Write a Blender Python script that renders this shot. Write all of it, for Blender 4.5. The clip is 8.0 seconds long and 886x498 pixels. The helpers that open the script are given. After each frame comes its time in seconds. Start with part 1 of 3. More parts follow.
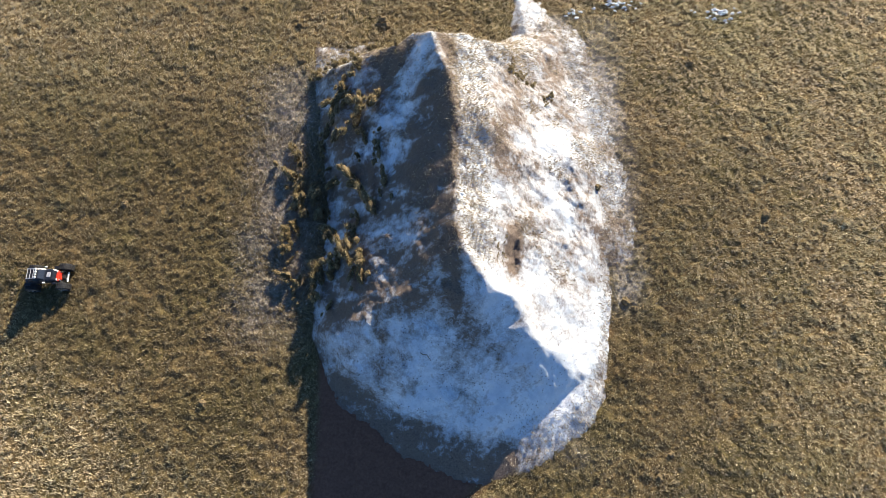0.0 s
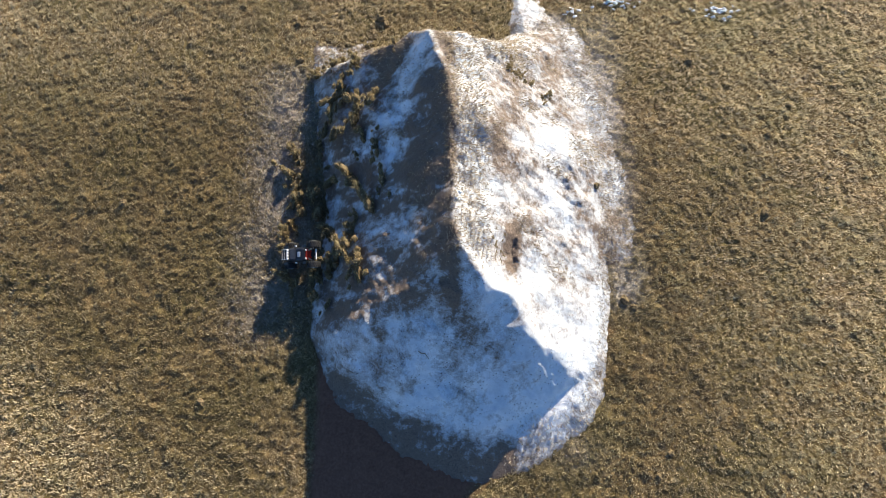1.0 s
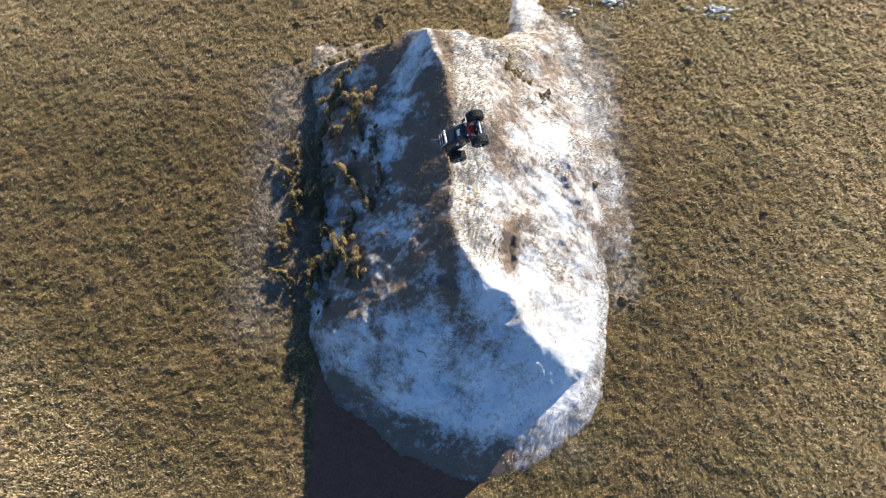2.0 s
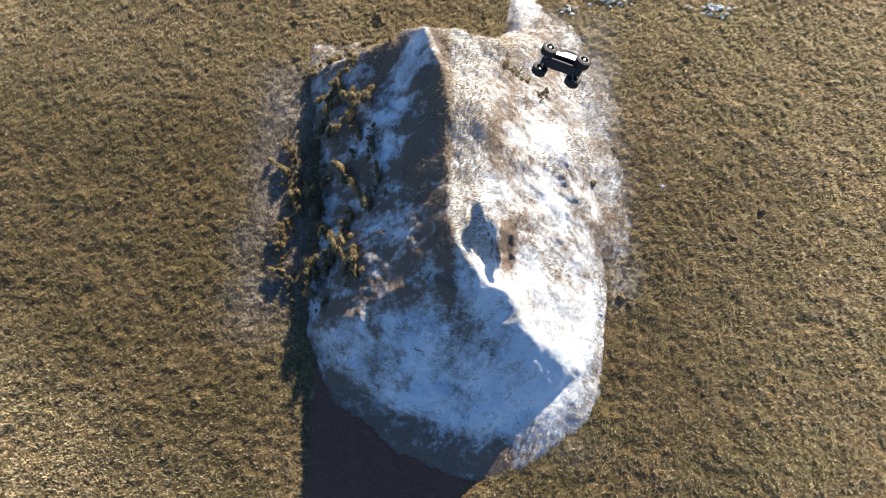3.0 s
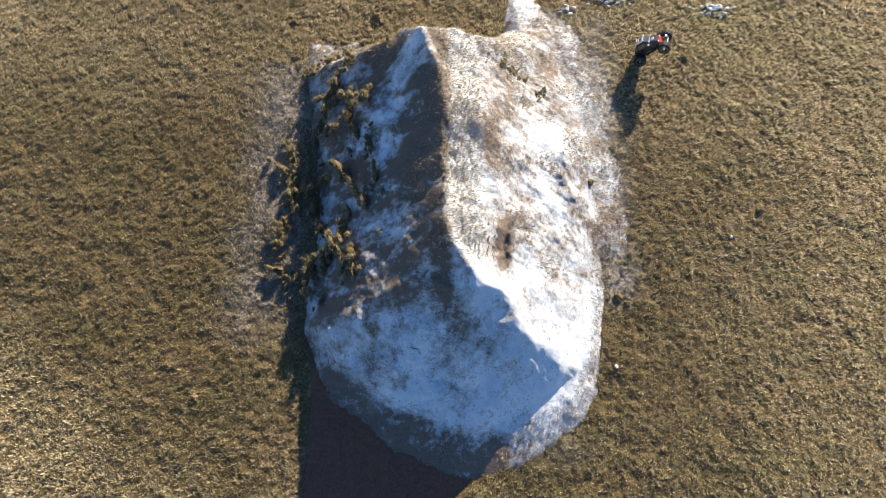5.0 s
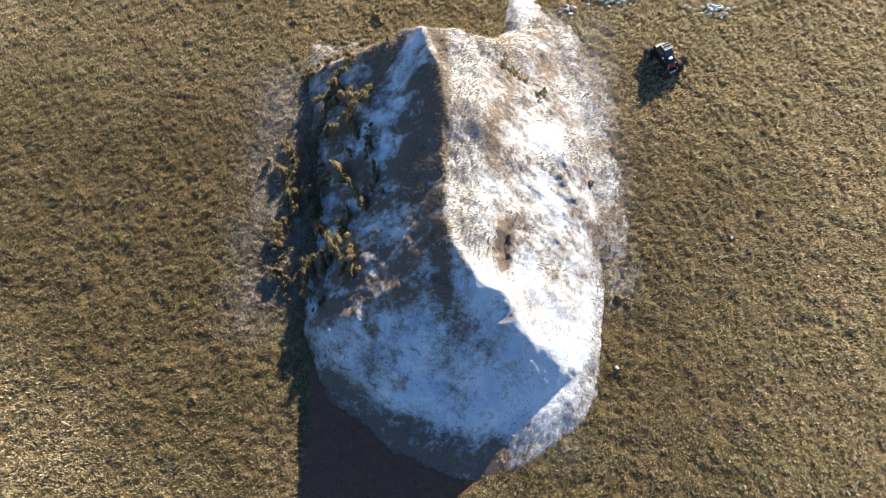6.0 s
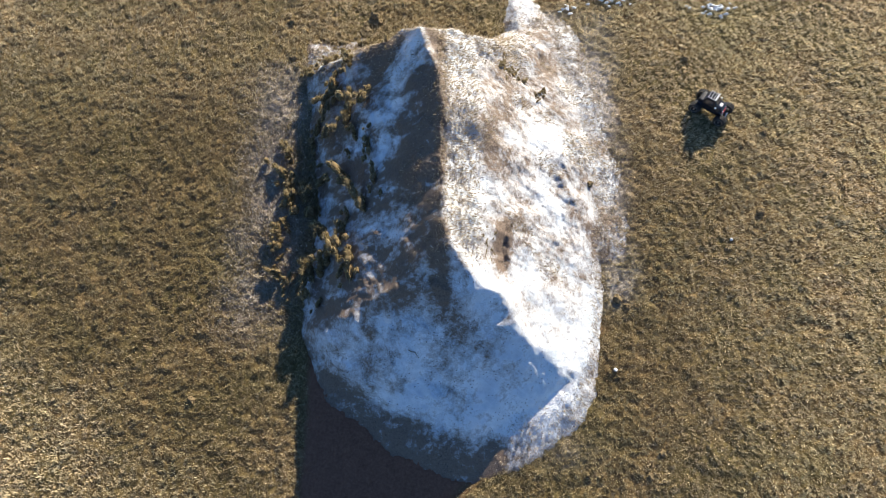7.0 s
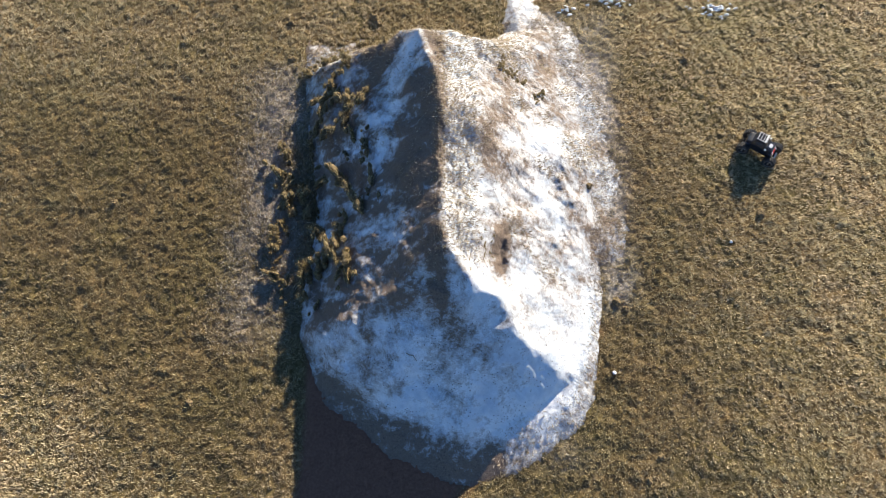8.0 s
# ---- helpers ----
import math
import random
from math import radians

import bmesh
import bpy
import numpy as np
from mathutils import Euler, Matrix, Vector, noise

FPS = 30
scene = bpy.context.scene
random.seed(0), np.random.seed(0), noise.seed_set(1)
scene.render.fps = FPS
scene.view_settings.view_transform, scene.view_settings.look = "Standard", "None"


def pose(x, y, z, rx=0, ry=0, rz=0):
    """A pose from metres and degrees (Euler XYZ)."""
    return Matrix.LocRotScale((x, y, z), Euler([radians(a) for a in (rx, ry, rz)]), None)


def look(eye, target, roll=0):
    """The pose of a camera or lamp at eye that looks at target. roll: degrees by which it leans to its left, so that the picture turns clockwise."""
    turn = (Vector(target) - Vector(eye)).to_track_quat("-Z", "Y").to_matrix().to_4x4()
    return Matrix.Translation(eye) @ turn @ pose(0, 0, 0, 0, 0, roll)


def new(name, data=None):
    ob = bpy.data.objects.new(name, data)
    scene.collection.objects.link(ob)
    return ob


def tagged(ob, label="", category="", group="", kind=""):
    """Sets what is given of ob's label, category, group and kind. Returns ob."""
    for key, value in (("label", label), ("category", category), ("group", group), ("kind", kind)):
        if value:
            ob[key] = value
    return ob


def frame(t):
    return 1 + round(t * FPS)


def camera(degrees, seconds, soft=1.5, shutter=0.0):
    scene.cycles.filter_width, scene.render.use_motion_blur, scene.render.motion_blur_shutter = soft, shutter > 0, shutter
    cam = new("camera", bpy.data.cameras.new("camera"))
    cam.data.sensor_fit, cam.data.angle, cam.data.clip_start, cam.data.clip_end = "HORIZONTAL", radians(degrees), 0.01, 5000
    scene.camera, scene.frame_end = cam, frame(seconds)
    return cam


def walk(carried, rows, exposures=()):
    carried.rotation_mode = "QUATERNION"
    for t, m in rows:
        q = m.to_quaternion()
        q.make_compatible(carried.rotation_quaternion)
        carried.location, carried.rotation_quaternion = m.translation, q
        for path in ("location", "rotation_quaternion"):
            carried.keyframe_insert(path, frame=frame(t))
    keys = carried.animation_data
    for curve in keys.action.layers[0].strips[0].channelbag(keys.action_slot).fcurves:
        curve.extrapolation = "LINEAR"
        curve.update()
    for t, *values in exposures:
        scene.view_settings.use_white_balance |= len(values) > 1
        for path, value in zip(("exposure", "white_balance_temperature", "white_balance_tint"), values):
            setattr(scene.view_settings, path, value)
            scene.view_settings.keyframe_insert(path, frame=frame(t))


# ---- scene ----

# ---- camera ----
cam = camera(80, 8.0, soft=0.75)
walk(cam, [
    (0, pose(-0.1065, 0.0638, 5.7243, 17.852, -0.375, 0.025)),
    (0.5, pose(-0.0889, 0.0539, 5.7173, 17.887, -0.288, -0.015)),
    (1, pose(-0.0779, 0.0445, 5.7096, 17.926, -0.245, -0.041)),
    (1.5, pose(-0.0680, 0.0349, 5.7011, 17.978, -0.205, -0.056)),
    (2.25, pose(-0.0454, 0.0290, 5.7020, 17.928, -0.153, -0.049)),
    (3, pose(-0.0234, 0.0229, 5.7024, 17.878, -0.104, -0.045)),
    (3.5, pose(-0.0014, 0.0053, 5.7025, 17.961, -0.013, 0.000)),
    (4, pose(0.0181, -0.0067, 5.7051, 18.006, 0.066, 0.043)),
    (4.5, pose(0.0316, -0.0112, 5.7085, 18.010, 0.121, 0.072)),
    (5.25, pose(0.0325, 0.0010, 5.7016, 17.985, 0.115, 0.106)),
    (6, pose(0.0337, 0.0119, 5.6951, 17.963, 0.111, 0.139)),
    (6.5, pose(0.0417, 0.0296, 5.6897, 17.871, 0.104, 0.167)),
    (7, pose(0.0552, 0.0466, 5.6850, 17.807, 0.134, 0.204)),
    (7.5, pose(0.0705, 0.0648, 5.6818, 17.758, 0.190, 0.236)),
    (8, pose(0.0846, 0.0861, 5.6800, 17.704, 0.253, 0.255)),
], exposures=[(0, 1.35), (8, 1.35)])

# ---- light: low winter sun, clear sky ----
SUN = Vector((1.12, 2.42, 1.0)).normalized()          # towards the sun
world = bpy.data.worlds.new("sky")
scene.world = world
world.use_nodes = True
wn = world.node_tree.nodes
sky = wn.new("ShaderNodeTexSky")
sky.sky_type = "NISHITA"
sky.sun_disc = False
sky.sun_elevation = math.asin(SUN.z)
sky.sun_rotation = math.atan2(SUN.x, SUN.y)
sky.dust_density = 0.1
sky.ozone_density = 5.0
cool = wn.new("ShaderNodeMix")
cool.data_type, cool.blend_type = "RGBA", "MULTIPLY"
cool.inputs[0].default_value = 1.0
cool.inputs[7].default_value = (0.88, 0.97, 1.07, 1)      # cold clear air
world.node_tree.links.new(sky.outputs[0], cool.inputs[6])
world.node_tree.links.new(cool.outputs[2], wn["Background"].inputs[0])
wn["Background"].inputs[1].default_value = 0.074
sun = new("sun", bpy.data.lights.new("sun", "SUN"))
sun.data.energy = 5.3
sun.data.angle = radians(0.55)
sun.data.color = (1.0, 0.875, 0.69)
sun.matrix_world = look(SUN * 60, (0, 0, 0))


# ---- materials ----
def material(name, rough=0.8, metal=0.0, spec=0.3):
    m = bpy.data.materials.new(name)
    m.use_nodes = True
    nt = m.node_tree
    b = nt.nodes["Principled BSDF"]
    b.inputs["Roughness"].default_value = rough
    b.inputs["Metallic"].default_value = metal
    b.inputs["Specular IOR Level"].default_value = spec
    return m, nt, b


def node(nt, kind, **values):
    n = nt.nodes.new(kind)
    for key, value in values.items():
        n.inputs[key.replace("_", " ")].default_value = value
    return n


def coords(nt):
    return nt.nodes.new("ShaderNodeTexCoord").outputs["Object"]


def noise_tex(nt, scale, detail=4.0, rough=0.6, distort=0.0):
    n = node(nt, "ShaderNodeTexNoise", Scale=scale, Detail=detail, Roughness=rough, Distortion=distort)
    nt.links.new(coords(nt), n.inputs["Vector"])
    return n.outputs["Fac"]


def ramp(nt, fac, stops):
    r = nt.nodes.new("ShaderNodeValToRGB")
    e = r.color_ramp.elements
    while len(e) < len(stops):
        e.new(0.5)
    for i, (p, c) in enumerate(stops):
        e[i].position = p
        e[i].color = (*c, 1) if len(c) == 3 else c
    nt.links.new(fac, r.inputs[0])
    return r.outputs[0]


def mix(nt, fac, a, b, mode="MIX"):
    m = nt.nodes.new("ShaderNodeMix")
    m.data_type = "RGBA"
    m.blend_type = mode
    for slot, value in ((0, fac), (6, a), (7, b)):
        if hasattr(value, "node"):
            nt.links.new(value, m.inputs[slot])
        else:
            m.inputs[slot].default_value = value if slot == 0 else (*value, 1)
    return m.outputs[2]


def maths(nt, op, a, b=0.0, clamp=False):
    m = nt.nodes.new("ShaderNodeMath")
    m.operation = op
    m.use_clamp = clamp
    for i, value in enumerate((a, b)):
        if hasattr(value, "node"):
            nt.links.new(value, m.inputs[i])
        else:
            m.inputs[i].default_value = value
    return m.outputs[0]


def attribute(nt, name):
    a = nt.nodes.new("ShaderNodeAttribute")
    a.attribute_name = name
    return a.outputs["Fac"]


def bump(nt, b, height, strength, distance):
    n = node(nt, "ShaderNodeBump", Strength=strength, Distance=distance)
    nt.links.new(height, n.inputs["Height"])
    nt.links.new(n.outputs[0], b.inputs["Normal"])


def soil_material():
    m, nt, b = material("matted_thatch", 0.95, spec=0.1)
    fine = noise_tex(nt, 38, 6, 0.7)
    col = ramp(nt, fine, [(0.3, (0.055, 0.036, 0.018)), (0.5, (0.15, 0.105, 0.05)), (0.72, (0.32, 0.24, 0.13))])
    wide = noise_tex(nt, 1.1, 3, 0.5)
    col = mix(nt, maths(nt, "MULTIPLY", ramp(nt, wide, [(0.42, (0, 0, 0)), (0.62, (1, 1, 1))]), 0.5), col, (0.09, 0.085, 0.03))
    grey = maths(nt, "MULTIPLY", attribute(nt, "apron"), 0.9)
    col = mix(nt, grey, col, ramp(nt, fine, [(0.3, (0.20, 0.17, 0.14)), (0.62, (0.54, 0.50, 0.46))]))
    # tone of the heap's shadow painted into the earth colour
    col = mix(nt, attribute(nt, "shadow_earth"), col, ramp(nt, fine, [(0.3, (0.13, 0.064, 0.042)), (0.7, (0.22, 0.112, 0.074))]))
    nt.links.new(col, b.inputs["Base Color"])
    bump(nt, b, fine, 0.7, 0.02)
    return m


def blade_material(name, stops, wide_tint, pale=False):
    m, nt, b = material(name, 0.7, spec=0.25)
    g = nt.nodes.new("ShaderNodeNewGeometry")
    col = ramp(nt, g.outputs["Random Per Island"], stops)
    wide = ramp(nt, noise_tex(nt, 0.9, 4, 0.55), [(0.4, (0, 0, 0)), (0.65, (1, 1, 1))])
    col = mix(nt, maths(nt, "MULTIPLY", wide, 0.45), col, wide_tint, "MIX")
    mid = ramp(nt, noise_tex(nt, 5.0, 3, 0.6), [(0.3, (0.86, 0.85, 0.84)), (0.7, (1.12, 1.12, 1.12))])
    col = mix(nt, 1.0, col, mid, "MULTIPLY")
    fine = ramp(nt, noise_tex(nt, 17.0, 3, 0.65), [(0.34, (0.62, 0.61, 0.58)), (0.60, (1.18, 1.18, 1.18))])
    col = mix(nt, 1.0, col, fine, "MULTIPLY")
    # the attribute runs from a darker to a paler grass tone
    if pale:
        col = mix(nt, maths(nt, "MULTIPLY", attribute(nt, "dry"), 0.75), mix(nt, 1.0, col, (0.58, 0.56, 0.49), "MULTIPLY"), mix(nt, 1.0, col, (1.45, 1.48, 1.52), "MULTIPLY"))
    nt.links.new(col, b.inputs["Base Color"])
    thin = nt.nodes.new("ShaderNodeBsdfTranslucent")
    nt.links.new(col, thin.inputs["Color"])
    both = nt.nodes.new("ShaderNodeMixShader")
    both.inputs[0].default_value = 0.4
    nt.links.new(b.outputs[0], both.inputs[1])
    nt.links.new(thin.outputs[0], both.inputs[2])
    nt.links.new(both.outputs[0], nt.nodes["Material Output"].inputs["Surface"])
    return m


def snow_material():
    m, nt, b = material("old_snow", 0.6, spec=0.3)
    b.inputs["Subsurface Weight"].default_value = 0.0
    grain = noise_tex(nt, 60, 6, 0.75)
    lumps = noise_tex(nt, 9, 5, 0.65)
    clean = ramp(nt, lumps, [(0.3, (0.64, 0.67, 0.70)), (0.6, (0.82, 0.84, 0.86))])
    broad = ramp(nt, noise_tex(nt, 2.6, 5, 0.6, 0.5), [(0.32, (0.74, 0.80, 0.86)), (0.60, (1.0, 1.0, 1.0))])
    clean = mix(nt, 1.0, clean, broad, "MULTIPLY")
    patchy = attribute(nt, "grime")
    mottle = noise_tex(nt, 19, 4, 0.7, 0.6)
    for tex, share in ((lumps, 0.9), (grain, 0.8), (mottle, 0.9)):
        patchy = maths(nt, "ADD", patchy, maths(nt, "MULTIPLY", maths(nt, "SUBTRACT", tex, 0.5), share), True)
    dirt = ramp(nt, grain, [(0.3, (0.085, 0.059, 0.043)), (0.7, (0.235, 0.176, 0.134))])
    col = mix(nt, ramp(nt, patchy, [(0.20, (0, 0, 0)), (0.45, (0.45, 0.45, 0.45)), (0.74, (1, 1, 1))]), clean, dirt)
    v = node(nt, "ShaderNodeTexVoronoi", Scale=26.0, Randomness=1.0)
    nt.links.new(coords(nt), v.inputs["Vector"])
    specks = maths(nt, "MULTIPLY", maths(nt, "LESS_THAN", v.outputs["Distance"], 0.17),
                   maths(nt, "GREATER_THAN", noise_tex(nt, 6, 3, 0.6), 0.53))
    col = mix(nt, maths(nt, "MULTIPLY", specks, 0.8), col, (0.07, 0.055, 0.045))
    nt.links.new(col, b.inputs["Base Color"])
    bump(nt, b, maths(nt, "ADD", grain, lumps), 0.6, 0.03)
    return m


def plain(name, colour, rough, metal=0.0, spec=0.5, wear=0.25, scale=40.0):
    m, nt, b = material(name, rough, metal, spec)
    n = noise_tex(nt, scale, 4, 0.65)
    dark = tuple(c * (1 - wear) for c in colour)
    light = tuple(min(1.0, c * (1 + wear)) for c in colour)
    nt.links.new(ramp(nt, n, [(0.35, dark), (0.65, light)]), b.inputs["Base Color"])
    bump(nt, b, n, 0.08, 0.002)
    return m


SOIL = soil_material()
STRAW = blade_material("dry_grass", [(0.0, (0.30, 0.232, 0.142)), (0.3, (0.46, 0.370, 0.232)), (0.7, (0.60, 0.502, 0.340)), (1.0, (0.76, 0.67, 0.50))], (0.47, 0.43, 0.25), True)
PALE = blade_material("bleached_grass", [(0.0, (0.30, 0.25, 0.20)), (0.5, (0.48, 0.43, 0.36)), (1.0, (0.74, 0.70, 0.63))], (0.46, 0.41, 0.34))
GOLD = blade_material("golden_straw", [(0.0, (0.17, 0.130, 0.085)), (0.5, (0.44, 0.365, 0.25)), (1.0, (0.70, 0.63, 0.51))], (0.42, 0.35, 0.24))
TURF = blade_material("torn_turf", [(0.0, (0.10, 0.080, 0.040)), (0.5, (0.34, 0.275, 0.150)), (1.0, (0.60, 0.51, 0.32))], (0.32, 0.27, 0.14))
SOD = plain("sod_earth", (0.15, 0.112, 0.062), 0.95, spec=0.1, wear=0.75, scale=30)
SNOW = snow_material()


# ---- shape of the ground and of the heap ----
def clip01(a):
    return np.clip(a, 0.0, 1.0)


def smooth(a, lo, hi):
    s = clip01((a - lo) / (hi - lo))
    return s * s * (3 - 2 * s)


RNG = np.random.default_rng(7)
TABLE = RNG.random((256, 256))


def lattice(x, y):
    """Smooth value noise, 0 to 1, for arrays."""
    xi, yi = np.floor(x).astype(int), np.floor(y).astype(int)
    u, v = x - xi, y - yi
    u, v = u * u * (3 - 2 * u), v * v * (3 - 2 * v)
    a, b = TABLE[xi % 256, yi % 256], TABLE[(xi + 1) % 256, yi % 256]
    c, d = TABLE[xi % 256, (yi + 1) % 256], TABLE[(xi + 1) % 256, (yi + 1) % 256]
    return (a * (1 - u) + b * u) * (1 - v) + (c * (1 - u) + d * u) * v


def fbm(x, y, scale, octaves=4, gain=0.5, shift=0.0):
    total, amp, norm = 0.0, 1.0, 0.0
    for i in range(octaves):
        total = total + amp * (lattice(x * scale + 17.3 * i + shift, y * scale + 9.1 * i - shift) - 0.5)
        norm += amp
        scale, amp = scale * 2.03, amp * gain
    return total / norm * 2


def ground_height(x, y):
    near = (1 - smooth(np.abs(x), 6.0, 6.8)) * (1 - smooth(y, 5.7, 6.4)) * smooth(y, -1.8, -1.2)
    return near * (0.014 * fbm(x, y, 4.0, 3) + 0.012 * fbm(x, y, 13.0, 2, 0.6, 5) + 0.016 * fbm(x, y, 30.0, 2, 0.6, 6)) + near * 0.03 * fbm(x, y, 0.35, 2)


def soft_min(a, b, k):
    h = clip01(0.5 + 0.5 * (b - a) / k)
    return b * (1 - h) + a * h - k * h * (1 - h)


def pile_height(x, y):
    """The heap: four slopes that meet under a long crest."""
    wx = x + 0.10 * fbm(x, y, 1.3, 3, 0.5, 3) + 0.025 * fbm(x, y, 5.0, 3, 0.55, 53)
    wy = y + 0.10 * fbm(x, y, 1.3, 3, 0.5, 8) + 0.05 * fbm(x, y, 5.0, 3, 0.55, 58)
    ridge_x = np.interp(wy, [1.2, 1.5, 1.8, 2.2, 3.4, 4.0], [0.40, 0.16, 0.03, 0.04, -0.02, -0.20])
    ridge_z = np.interp(wy, [1.3, 1.6, 2.2, 3.0, 3.8, 4.4], [1.11, 1.19, 1.24, 1.26, 1.26, 1.13])
    toe_left = np.interp(wy, [0.3, 0.9, 1.6, 2.2, 3.0, 3.8, 4.4], [-1.25, -1.46, -1.42, -1.40, -1.46, -1.60, -1.72])
    toe_right = np.interp(wy, [-0.3, 0.3, 1.3, 2.9, 4.3, 5.0], [1.42, 1.60, 1.80, 1.90, 1.66, 1.40])
    toe_near = np.interp(wx, [-1.7, -1.15, -0.5, 0.3, 0.9, 1.5], [1.0, 0.40, -0.10, -0.34, -0.04, 0.33])
    toe_thin = np.interp(wx, [-1.7, -1.15, -0.5, 0.3, 0.9, 1.35, 1.6], [0.9, 0.30, -0.20, -0.50, -0.27, 0.02, 0.28])
    toe_far = np.interp(wx, [-1.9, -1.0, -0.25, 0.5, 1.3], [4.25, 4.52, 4.66, 4.74, 5.06])
    run = wx - toe_left + 0.03
    left = run * 0.828 + 0.03 * smooth(run, 0.05, 0.3) * (1 - smooth(run, 0.65, 1.1)) * smooth(wy, 1.5, 2.0)
    right = np.maximum(ridge_z - 1.15 * (wx - ridge_x), (toe_right - wx) * 0.66)
    thin = (toe_right + 0.17 + 0.12 * fbm(x, y, 2.5, 3, 0.5, 44) - wx) * 0.22 + 0.015 - 0.3 * (1 - smooth(wy, 0.9, 1.9))
    right = np.maximum(right, thin)
    near = np.maximum((wy - toe_near) * np.interp(wx, [-1.2, 0.0, 0.8, 1.5], [0.70, 0.63, 0.67, 0.84]), (wy - toe_thin) * 0.30 + 0.025)
    far = (toe_far - wy) * np.interp(wx, [-1.8, -0.4, 0.4, 1.1, 1.6], [0.9, 1.5, 1.3, 0.5, 0.2])
    tongue = np.interp(wx, [0.75, 0.98, 1.12, 1.42, 1.65], [4.5, 5.50, 5.42, 5.10, 4.7]) + 0.12 * fbm(x, y, 3.5, 3, 0.55, 230)
    far = np.maximum(far, (tongue - wy) * 0.14 + 0.015)
    h = soft_min(soft_min(left, right, 0.05), soft_min(near, far, 0.05), 0.05)
    body = smooth(h, 0.0, 0.25)
    calm = 1 - 0.80 * smooth(x, 0.05, 0.4) * (1 - smooth(y, 1.3, 1.8))
    h = h + body * calm * (0.07 * fbm(x, y, 2.2, 3, 0.5, 21) + 0.020 * fbm(x, y, 5.0, 2, 0.5, 35)) + body * (0.014 * fbm(x, y, 9.0, 3, 0.55, 33) + 0.014 * fbm(x + 0.5 * y, y, 24.0, 3, 0.6, 37)) * (0.4 + 0.6 * calm)
    h = h + 0.012 * fbm(x, y, 15.0, 3, 0.6, 190) * smooth(h, 0.0, 0.04) * (1 - body) * smooth(x, 0.4, 0.8)
    gully = np.exp(-((x - 0.62 - 0.10 * (y - 1.6) - 0.10 * fbm(x, y, 6.0, 3, 0.5, 66)) / 0.030) ** 2) * smooth(y, 1.28, 1.45) * (1 - smooth(y, 1.72, 1.95))
    h = h - 0.035 * gully
    return np.maximum(h, -0.12)


def pile_dirt(x, y, h):
    """Share of soil and thatch mixed into the snow."""
    n = fbm(x, y, 1.7, 4, 0.55, 12)
    base = 0.24 + 0.10 * smooth(x, 0.2, 0.5) * smooth(y, 1.1, 1.9) - 0.10 * smooth(x, 0.3, 0.7) * (1 - smooth(y, 0.9, 1.5))
    edge = y + 0.35 * fbm(x, y, 2.4, 3, 0.55, 140) - 0.20 * x
    left = smooth(-x, -0.22, 0.0) * smooth(edge, 0.92, 1.30) * np.interp(x, [-1.6, -0.9, -0.2], [0.54, 0.74, 0.79])
    window = np.exp(-(((x + 0.52 - 0.16 * (y - 3.2)) / 0.17) ** 2 + ((y - 3.30) / 0.60) ** 2))
    base = np.maximum(base, left - 0.42 * window + 0.34 * smooth(-x, -0.1, 0.1) * smooth(edge, 0.95, 1.3) * fbm(x, y, 3.1, 4, 0.6, 170))
    strip = smooth(x, -0.12, 0.0) * (1 - smooth(x, 0.24, 0.50)) * smooth(y, 1.3, 1.7)
    base = np.maximum(base, strip * 0.36)
    far = smooth(y, 3.5, 4.1) * (1 - smooth(x, 0.5, 0.9))
    base = np.maximum(base, far * 0.45)
    skirt = (1 - smooth(h, 0.02, 0.16)) * smooth(x, -0.2, 0.4)
    base = np.maximum(base, skirt * 0.42)
    stain = np.exp(-(((x - 0.08 - 0.10 * fbm(x, y, 2.0, 3, 0.5, 77)) / 0.20) ** 2 + ((y - 0.85) / 0.60) ** 2))
    base = base + stain * 0.46 + 0.26 * smooth(fbm(x, y, 2.9, 4, 0.6, 210), 0.05, 0.5) * (1 - smooth(y, 0.9, 1.3)) * (1 - smooth(x, 0.5, 1.0))
    foot = np.interp(x, [-1.7, -1.15, -0.5, 0.3, 0.9, 1.5], [1.0, 0.40, -0.06, -0.36, -0.30, -0.5])
    base = np.maximum(base, (1 - smooth(y, foot - 0.02, foot + 0.50)) * 0.90 * (1 - smooth(x, 0.5, 0.9)))
    streak = fbm(x * 1.0, y * 3.2, 1.6, 3, 0.55, 90)
    base = base + 0.22 * streak * smooth(-x, -0.1, 0.1) * smooth(y, 0.9, 1.4)
    base = base + 0.17 * smooth(fbm(x * 2.4, y, 2.2, 4, 0.6, 95), 0.05, 0.6) * smooth(x, 0.2, 0.5) * smooth(y, 1.0, 1.6)
    base = base + 0.55 * np.exp(-((x - 0.62 - 0.10 * (y - 1.6)) / 0.06) ** 2) * smooth(y, 1.25, 1.45) * (1 - smooth(y, 1.75, 2.0))
    crest = smooth(x, -0.42, -0.16) * (1 - smooth(x, 0.0, 0.06)) * smooth(y, 1.5, 1.9) * (1 - smooth(y, 3.2, 3.6))
    base = base + 0.14 * crest
    base = base + 0.42 * fbm(x * 1.6, y * 2.6, 5.5, 4, 0.6, 250) * smooth(-x, -0.1, 0.1) * smooth(y, 0.9, 1.3)
    base = base - 0.6 * np.exp(-(((x + 0.26) / 0.12) ** 2 + ((y - 3.72) / 0.22) ** 2))
    base = base + 0.13 * smooth(x, 0.3, 0.6) * smooth(y, 1.2, 1.8)
    base = base + 0.28 * fbm(x, y, 4.5, 4, 0.6, 130)
    return clip01(base + 0.34 * n * (1 - 0.65 * smooth(-x, -0.1, 0.1) * smooth(y, 1.0, 1.4)))


